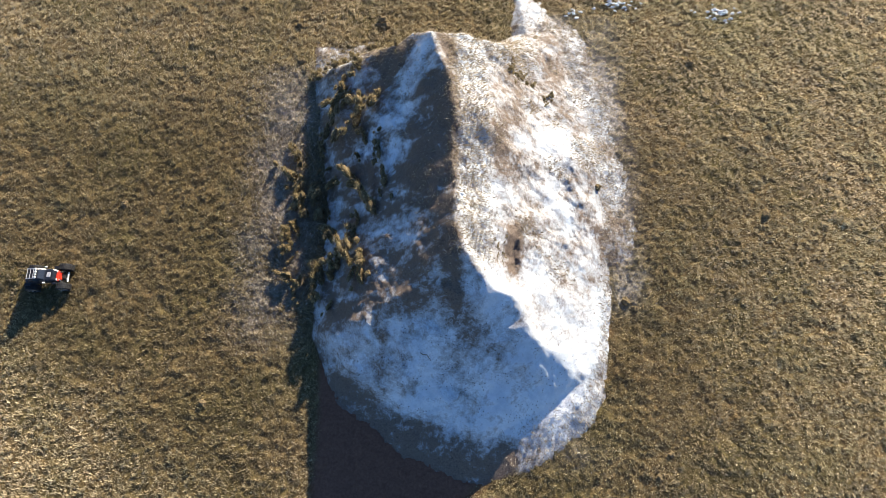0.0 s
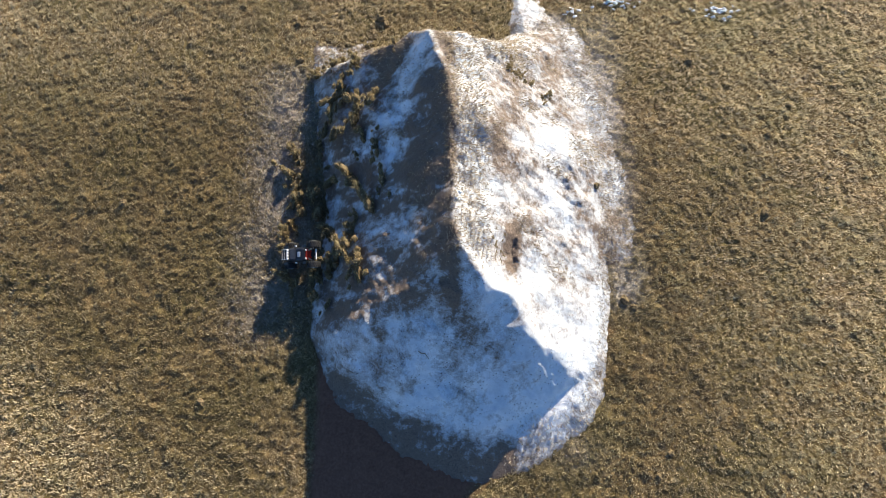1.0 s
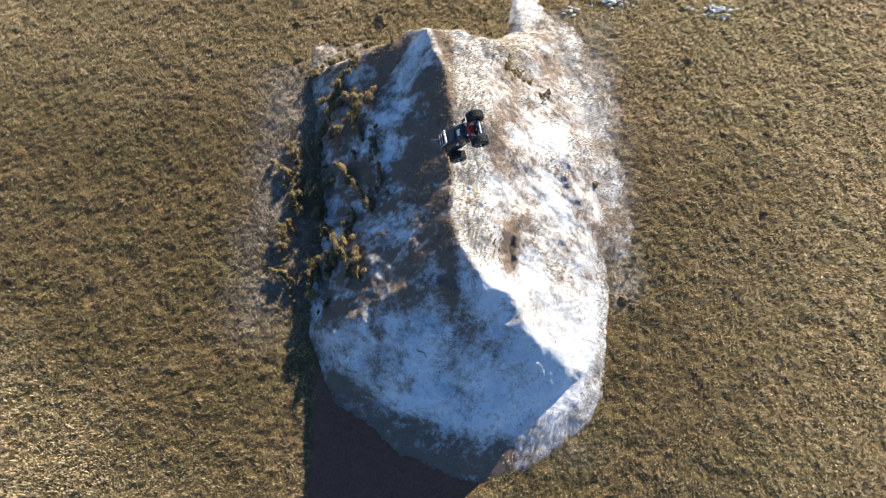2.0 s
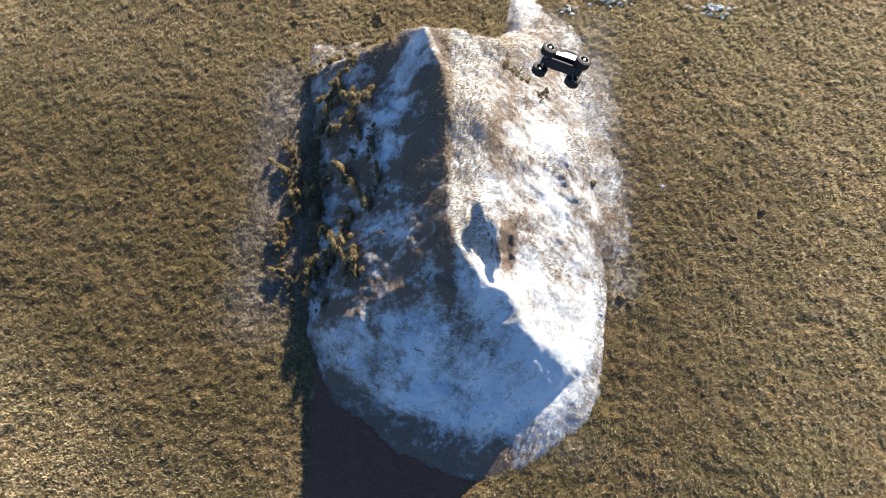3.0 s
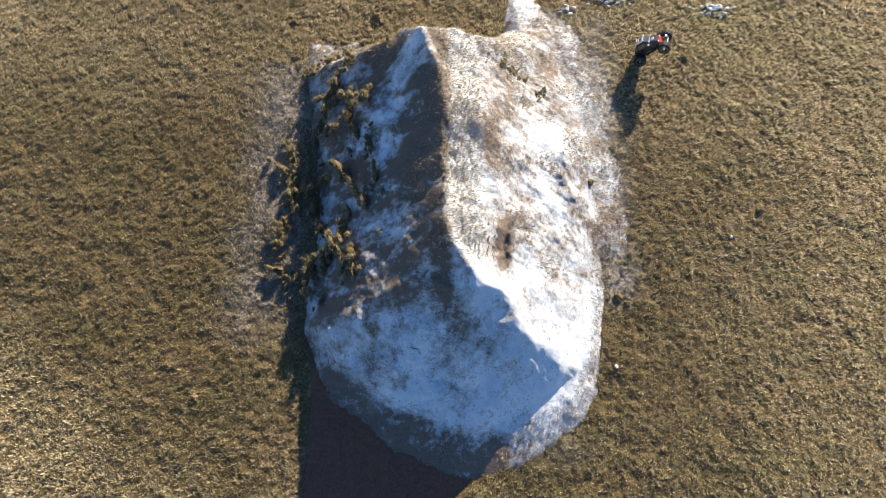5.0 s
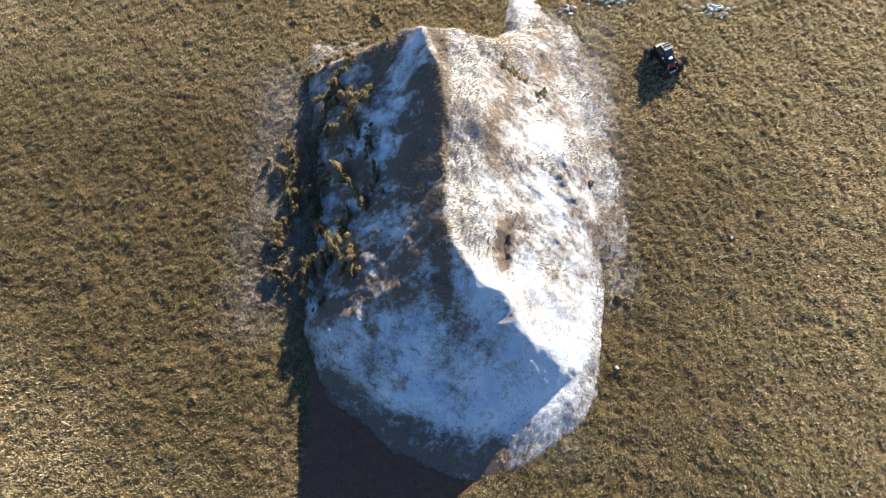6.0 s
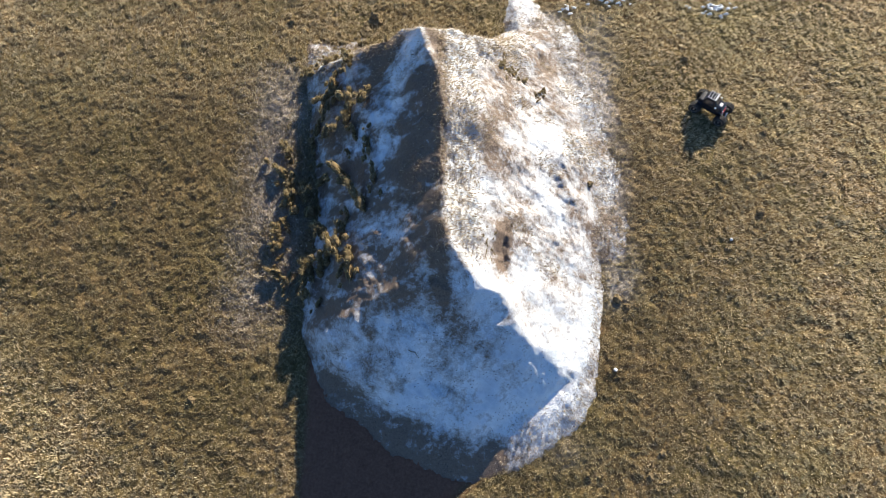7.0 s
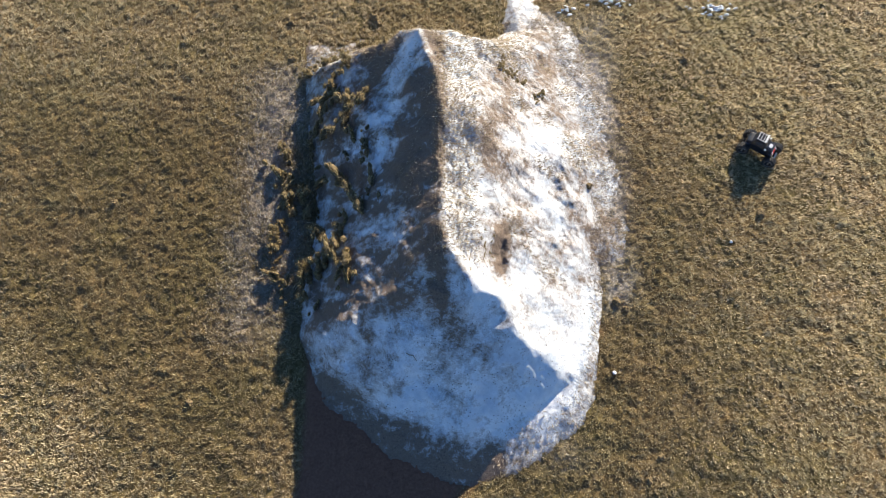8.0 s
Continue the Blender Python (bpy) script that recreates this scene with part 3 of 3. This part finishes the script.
def wheel(parent, x, side):
    hub = new("wheel")
    hub.parent = parent
    hub.location = (x, side * 0.115, R_TYRE)
    bm = bmesh.new()
    w = 0.036
    lathe(bm, [(0.044, -w), (0.058, -w), (0.068, -w * 0.85), (0.070, -w * 0.5), (0.070, w * 0.5), (0.068, w * 0.85), (0.058, w), (0.044, w), (0.044, -w)], 32)
    for i in range(18):
        for k in (-1, 0, 1):
            turn = Matrix.Rotation(6.28318 * (i + 0.5 * (k % 2)) / 18, 4, "Y")
            before = len(bm.verts)
            box(bm, 0.067, 0.0755, k * 0.023 - 0.009, k * 0.023 + 0.009, -0.007, 0.007)
            bm.verts.ensure_lookup_table()
            bmesh.ops.transform(bm, matrix=turn, verts=bm.verts[before:])
    part("tyre", bm, BLACK, hub, "black knobbly rubber tyre")
    bm = bmesh.new()
    o = side * w
    lathe(bm, [(0.0455, o * 0.98), (0.040, o * 0.95), (0.036, o * 0.35), (0.034, -o * 0.2), (0.046, -o * 1.0), (0.0455, o * 0.98)], 32)
    part("rim", bm, GREY, hub, "dark grey dished rim")
    bm = bmesh.new()
    lathe(bm, [(0.046, o * 1.0), (0.045, o * 1.08), (0.0425, o * 1.08), (0.0415, o * 0.98), (0.046, o * 1.0)], 32)
    part("rim_ring", bm, RING, hub, "thin scuffed grey bead ring")
    bm = bmesh.new()
    for i in range(6):
        a = 6.28318 * i / 6
        rod(bm, (0, o * 0.5, 0), (0.040 * math.cos(a), o * 0.45, 0.040 * math.sin(a)), 0.0055, 6)
    part("spokes", bm, GREY, hub)
    bm = bmesh.new()
    rod(bm, (0, -o * 0.4, 0), (0, o * 1.15, 0), 0.010, 12)
    part("hub_nut", bm, STEEL, hub, "bright metal wheel nut")
    return hub


def truck_shell(parent):
    """Pickup-like shell lofted from cross sections along the length."""
    bm = bmesh.new()
    rows = [(-0.205, 0.070, 0.118, 0.176, 0.062), (-0.192, 0.080, 0.112, 0.190, 0.072), (-0.150, 0.084, 0.108, 0.196, 0.076), (-0.132, 0.084, 0.108, 0.250, 0.064),
            (-0.110, 0.084, 0.108, 0.262, 0.062), (-0.015, 0.084, 0.108, 0.260, 0.062), (0.038, 0.083, 0.108, 0.208, 0.070), (0.110, 0.080, 0.108, 0.192, 0.070),
            (0.136, 0.070, 0.112, 0.174, 0.062)]
    rings = []
    for x, w, z0, z1, wt in rows:
        zm = z0 + (z1 - z0) * 0.5
        rings.append([bm.verts.new((x, sy * a, z)) for sy, a, z in ((-1, w * 0.94, z0), (-1, w, zm), (-1, wt, z1 - 0.006), (-1, wt * 0.82, z1), (1, wt * 0.82, z1), (1, wt, z1 - 0.006), (1, w, zm), (1, w * 0.94, z0))])
    for p, q in zip(rings, rings[1:]):
        for i in range(8):
            bm.faces.new((p[i], p[(i + 1) % 8], q[(i + 1) % 8], q[i]))
    bm.faces.new(rings[0])
    bm.faces.new(list(reversed(rings[-1])))
    bmesh.ops.recalc_face_normals(bm, faces=bm.faces)
    bmesh.ops.bevel(bm, geom=[e for e in bm.edges if e.calc_face_angle(0) > 0.35], offset=0.003, segments=2, affect="EDGES", clamp_overlap=True)
    shell = part("shell", bm, SHELL, parent, "glossy black body shell")
    for side in (-1, 1):
        bm = bmesh.new()
        box(bm, -0.112, -0.012, side * 0.0745 - 0.002, side * 0.0745 + 0.002, 0.196, 0.240)
        bmesh.ops.rotate(bm, cent=(0, side * 0.0745, 0.218), matrix=Matrix.Rotation(side * 0.28, 3, "X"), verts=bm.verts)
        rounded(bm, 0.0015, 1)
        part("side_window", bm, GLASSY, shell)
    bm = bmesh.new()
    box(bm, -0.030, 0.030, -0.054, 0.054, -0.0015, 0.0015)
    rounded(bm, 0.001, 1)
    bmesh.ops.transform(bm, matrix=Matrix.Translation((0.013, 0, 0.2365)) @ Matrix.Rotation(0.775, 4, "Y"), verts=bm.verts)
    part("windscreen", bm, GLASSY, shell)
    return shell


def model_truck():
    root = new("rc_truck")
    tagged(root, "radio-controlled monster truck, black shell, red nose, white roof bar", "toy truck")
    bm = bmesh.new()
    box(bm, -0.135, 0.135, -0.046, 0.046, 0.056, 0.064)
    box(bm, -0.135, 0.135, -0.052, -0.045, 0.056, 0.078)
    box(bm, -0.135, 0.135, 0.045, 0.052, 0.056, 0.078)
    box(bm, 0.130, 0.205, -0.030, 0.030, 0.060, 0.070)
    box(bm, -0.205, -0.130, -0.030, 0.030, 0.060, 0.070)
    part("chassis", bm, GREY, root, "dark grey chassis tray with raised sides")
    for x in (-0.165, 0.165):
        bm = bmesh.new()
        box(bm, x - 0.032, x + 0.032, -0.028, 0.028, 0.064, 0.108)
        rounded(bm, 0.006)
        part("gearbox", bm, BLACK, root)
        bm = bmesh.new()
        s = 1 if x > 0 else -1
        box(bm, x - s * 0.030 - 0.003, x - s * 0.030 + 0.003, -0.048, 0.048, 0.100, 0.140)
        rounded(bm, 0.002, 1)
        part("shock_tower", bm, GREY, root)
    bm = bmesh.new()
    rod(bm, (-0.14, 0, 0.078), (0.14, 0, 0.078), 0.005)
    part("drive_shaft", bm, STEEL, root, "thin bare metal shaft")
    bm = bmesh.new()
    rod(bm, (-0.095, -0.022, 0.084), (-0.025, -0.022, 0.084), 0.020, 16)
    part("motor", bm, STEEL, root, "silver electric motor")
    bm = bmesh.new()
    box(bm, -0.07, 0.075, 0.006, 0.042, 0.064, 0.090)
    rounded(bm, 0.004)
    part("battery", bm, GREY, root)
    bm = bmesh.new()
    box(bm, 0.130, 0.150, -0.062, 0.062, 0.108, 0.160)
    box(bm, 0.148, 0.166, -0.044, 0.044, 0.090, 0.130)
    rounded(bm, 0.005)
    part("nose", bm, RED, root, "red plastic nose panel")
    bm = bmesh.new()
    rod(bm, (0.212, -0.058, 0.072), (0.212, 0.058, 0.072), 0.008)
    rod(bm, (0.212, -0.03, 0.072), (0.180, -0.02, 0.072), 0.006)
    rod(bm, (0.212, 0.03, 0.072), (0.180, 0.02, 0.072), 0.006)
    part("front_bumper", bm, WHITE, root, "pale plastic front bumper")
    bm = bmesh.new()
    rod(bm, (-0.214, -0.055, 0.078), (-0.214, 0.055, 0.078), 0.008)
    rod(bm, (-0.214, 0.0, 0.078), (-0.19, 0.0, 0.072), 0.007)
    part("rear_bumper", bm, BLACK, root)
    shell = truck_shell(root)
    bm = bmesh.new()
    box(bm, -0.030, -0.020, -0.064, 0.064, 0.268, 0.280)
    rounded(bm, 0.003)
    bar = part("roof_bar", bm, WHITE, root, "white lamp bar across the roof")
    for y in (-0.048, -0.016, 0.016, 0.048):
        bm = bmesh.new()
        rod(bm, (-0.024, y, 0.283), (-0.008, y, 0.283), 0.009, 10)
        part("lamp", bm, WHITE, bar)
    for side in (-1, 1):
        bm = bmesh.new()
        rod(bm, (-0.128, side * 0.056, 0.270), (-0.030, side * 0.056, 0.272), 0.0035)
        part("roof_rail", bm, PALE_METAL, root, "pale metal roof rail")
        bm = bmesh.new()
        box(bm, 0.020, 0.046, side * 0.094 - 0.008, side * 0.094 + 0.008, 0.196, 0.212)
        rounded(bm, 0.003)
        part("mirror", bm, WHITE, root)
        bm = bmesh.new()
        rod(bm, (0.128, side * 0.048, 0.156), (0.146, side * 0.048, 0.156), 0.011, 12)
        part("headlight", bm, WHITE, root, "round pale headlight")
        for x0, x1 in ((-0.215, -0.135), (0.100, 0.150)):
            bm = bmesh.new()
            box(bm, x0, x1, side * 0.080, side * 0.108, 0.158, 0.166)
            rounded(bm, 0.003)
            part("mudguard", bm, SHELL, root)
    for x in (-0.120, -0.085, -0.050):
        bm = bmesh.new()
        rod(bm, (x, -0.056, 0.271), (x, 0.056, 0.271), 0.003)
        part("rack_bar", bm, PALE_METAL, root, "pale metal bar of the roof rack")
    bm = bmesh.new()
    box(bm, 0.052, 0.098, -0.030, 0.030, 0.196, 0.206)
    rounded(bm, 0.004)
    part("bonnet_scoop", bm, PALE_METAL, root, "pale scoop on the bonnet")
    bm = bmesh.new()
    rod(bm, (-0.190, 0.050, 0.188), (-0.215, 0.055, 0.300), 0.0022, 6)
    part("aerial", bm, BLACK, root, "thin black aerial")
    wheels = []
    for x in (-0.178, 0.178):
        for side in (-1, 1):
            bm = bmesh.new()
            rod(bm, (x - 0.022, side * 0.026, 0.068), (x, side * 0.092, 0.066), 0.005)
            rod(bm, (x + 0.022, side * 0.026, 0.068), (x, side * 0.092, 0.066), 0.005)
            rod(bm, (x, side * 0.030, 0.098), (x, side * 0.090, 0.088), 0.004)
            part("suspension_arm", bm, GREY, root)
            bm = bmesh.new()
            s = 1 if x > 0 else -1
            rod(bm, (x - s * 0.024, side * 0.044, 0.134), (x - s * 0.010, side * 0.076, 0.070), 0.009, 10)
            part("shock", bm, STEEL, root, "silver shock absorber")
            wheels.append(wheel(root, x, side))
    return root, wheels


truck, wheels = model_truck()
truck.scale = (0.92, 0.94, 0.98)
# ---- moves ----

def facing(x, y, z, forward, up):
    """Pose of the truck's base centre from its centre point, heading and roof direction."""
    fw = Vector(forward).normalized()
    u = Vector(up)
    u = (u - fw * u.dot(fw)).normalized()
    left = u.cross(fw)
    m = Matrix((fw, left, u)).transposed().to_4x4()
    return Matrix.Translation((x, y, z)) @ m @ Matrix.Translation((0, 0, -0.09))


def motions():
    rows = [
        (0.0, facing(-4.39, 1.54, 0.09, (1, 0.05, 0), (0, 0, 1))),
        (0.2, facing(-3.94, 1.57, 0.09, (1, 0.05, 0), (0, 0, 1))),
        (0.5, facing(-3.13, 1.59, 0.09, (1, 0.03, 0), (0, 0, 1))),
        (0.8, facing(-2.30, 1.63, 0.11, (1, -0.02, 0.06), (-0.06, 0, 1))),
        (1.0, facing(-1.59, 1.75, 0.22, (0.84, -0.10, 0.50), (-0.52, -0.20, 0.78))),
        (1.2, facing(-1.09, 1.80, 0.62, (0.72, 0.22, 0.62), (-0.52, -0.40, 0.74))),
        (1.5, facing(-0.42, 1.94, 1.14, (0.74, 0.50, 0.45), (-0.40, -0.30, 0.86))),
        (1.7, facing(-0.16, 2.03, 1.46, (0.76, 0.52, 0.38), (-0.26, -0.28, 0.92))),
        (2.0, facing(0.14, 2.30, 1.76, (0.526, -0.018, 0.851), (-0.831, -0.227, 0.508))),
        (2.25, facing(0.39, 2.54, 1.90, (0.004, -0.369, 0.929), (-0.995, 0.094, 0.042))),
        (2.5, facing(0.63, 2.78, 1.90, (-0.571, -0.460, 0.679), (-0.795, 0.518, -0.317))),
        (2.8, facing(0.90, 3.02, 1.78, (-0.98, -0.18, 0.11), (-0.21, 0.90, -0.39))),
        (3.0, facing(1.07, 3.12, 1.61, (-0.95, 0.26, 0.18), (0.20, 0.94, -0.29))),
        (3.3, facing(1.28, 3.26, 1.20, (-0.66, 0.62, 0.42), (0.42, 0.80, -0.42))),
        (3.5, facing(1.42, 3.31, 0.90, (-0.35, 0.88, 0.25), (0.50, 0.45, -0.70))),
        (3.8, facing(1.72, 3.55, 0.50, (-0.10, 0.55, 0.80), (-0.25, 0.75, -0.55))),
        (4.0, facing(2.00, 3.82, 0.27, (0.22, 0.20, 0.92), (-0.92, 0.30, 0.15))),
        (4.3, facing(2.29, 4.20, 0.25, (0.22, 0.30, 0.88), (-0.95, -0.05, 0.20))),
        (4.5, facing(2.43, 4.28, 0.24, (0.30, 0.32, 0.85), (-0.94, 0.15, 0.25))),
        (4.7, facing(2.53, 4.37, 0.24, (0.40, 0.25, 0.84), (-0.90, 0.20, 0.30))),
        (5.2, facing(2.66, 4.42, 0.21, (0.62, -0.36, 0.62), (-0.50, 0.30, 0.70))),
        (5.8, facing(2.79, 4.44, 0.09, (0.36, -0.93, 0.0), (0, 0, 1))),
        (6.0, facing(2.80, 4.35, 0.09, (0.46, -0.89, 0.0), (0, 0, 1))),
        (6.4, facing(2.90, 4.12, 0.09, (0.64, -0.77, 0.0), (0, 0, 1))),
        (7.0, facing(3.30, 3.67, 0.09, (0.82, -0.58, 0.0), (0, 0, 1))),
        (7.5, facing(3.58, 3.38, 0.09, (0.84, -0.55, 0.0), (0, 0, 1))),
        (8.0, facing(3.79, 3.14, 0.09, (0.84, -0.55, 0.0), (0, 0, 1))),
    ]
    walk(truck, rows)
    # two lumps of snow, knocked off the crest by the wheels
    crest = float(pile_height(np.array([0.06]), np.array([2.0]))[0])
    walk(chunks[0], [(0, pose(0.06, 2.0, crest)), (1.8, pose(0.06, 2.0, crest)), (2.2, pose(0.45, 1.75, 1.9, 60, 20, 0)), (2.7, pose(1.0, 1.2, 1.75, 130, 50, 30)), (3.1, pose(1.46, 0.75, 0.95, 200, 60, 60)),
                     (3.5, pose(1.80, 0.35, 0.02, 260, 70, 80)), (4.0, pose(1.83, 0.47, 0.05, 320, 75, 85)), (4.5, pose(1.85, 0.54, 0.02, 350, 80, 90)), (8, pose(1.85, 0.54, 0.02, 350, 80, 90))])
    walk(chunks[1], [(0, pose(0.10, 2.06, crest)), (1.8, pose(0.10, 2.06, crest)), (2.2, pose(0.8, 2.1, 1.95, 60, 20, 0)), (2.7, pose(1.75, 2.14, 1.6, 130, 50, 30)), (3.2, pose(2.55, 2.17, 0.55, 200, 60, 60)),
                     (3.5, pose(3.30, 1.99, 0.02, 240, 70, 80)), (8, pose(3.30, 1.99, 0.02, 240, 70, 80))])
    # wheels roll on the run-up, whirl in the air, creep off at the end
    for w in wheels:
        base, spin, table = w.location.copy(), 0.0, []
        for k in range(81):
            t = k / 10
            table.append((t, Matrix.Translation(base) @ Matrix.Rotation(radians(spin), 4, "Y")))
            spin += 80 if t < 3.8 else 25 if t < 4.4 else 0 if t < 5.8 else 50
        walk(w, table)


motions()
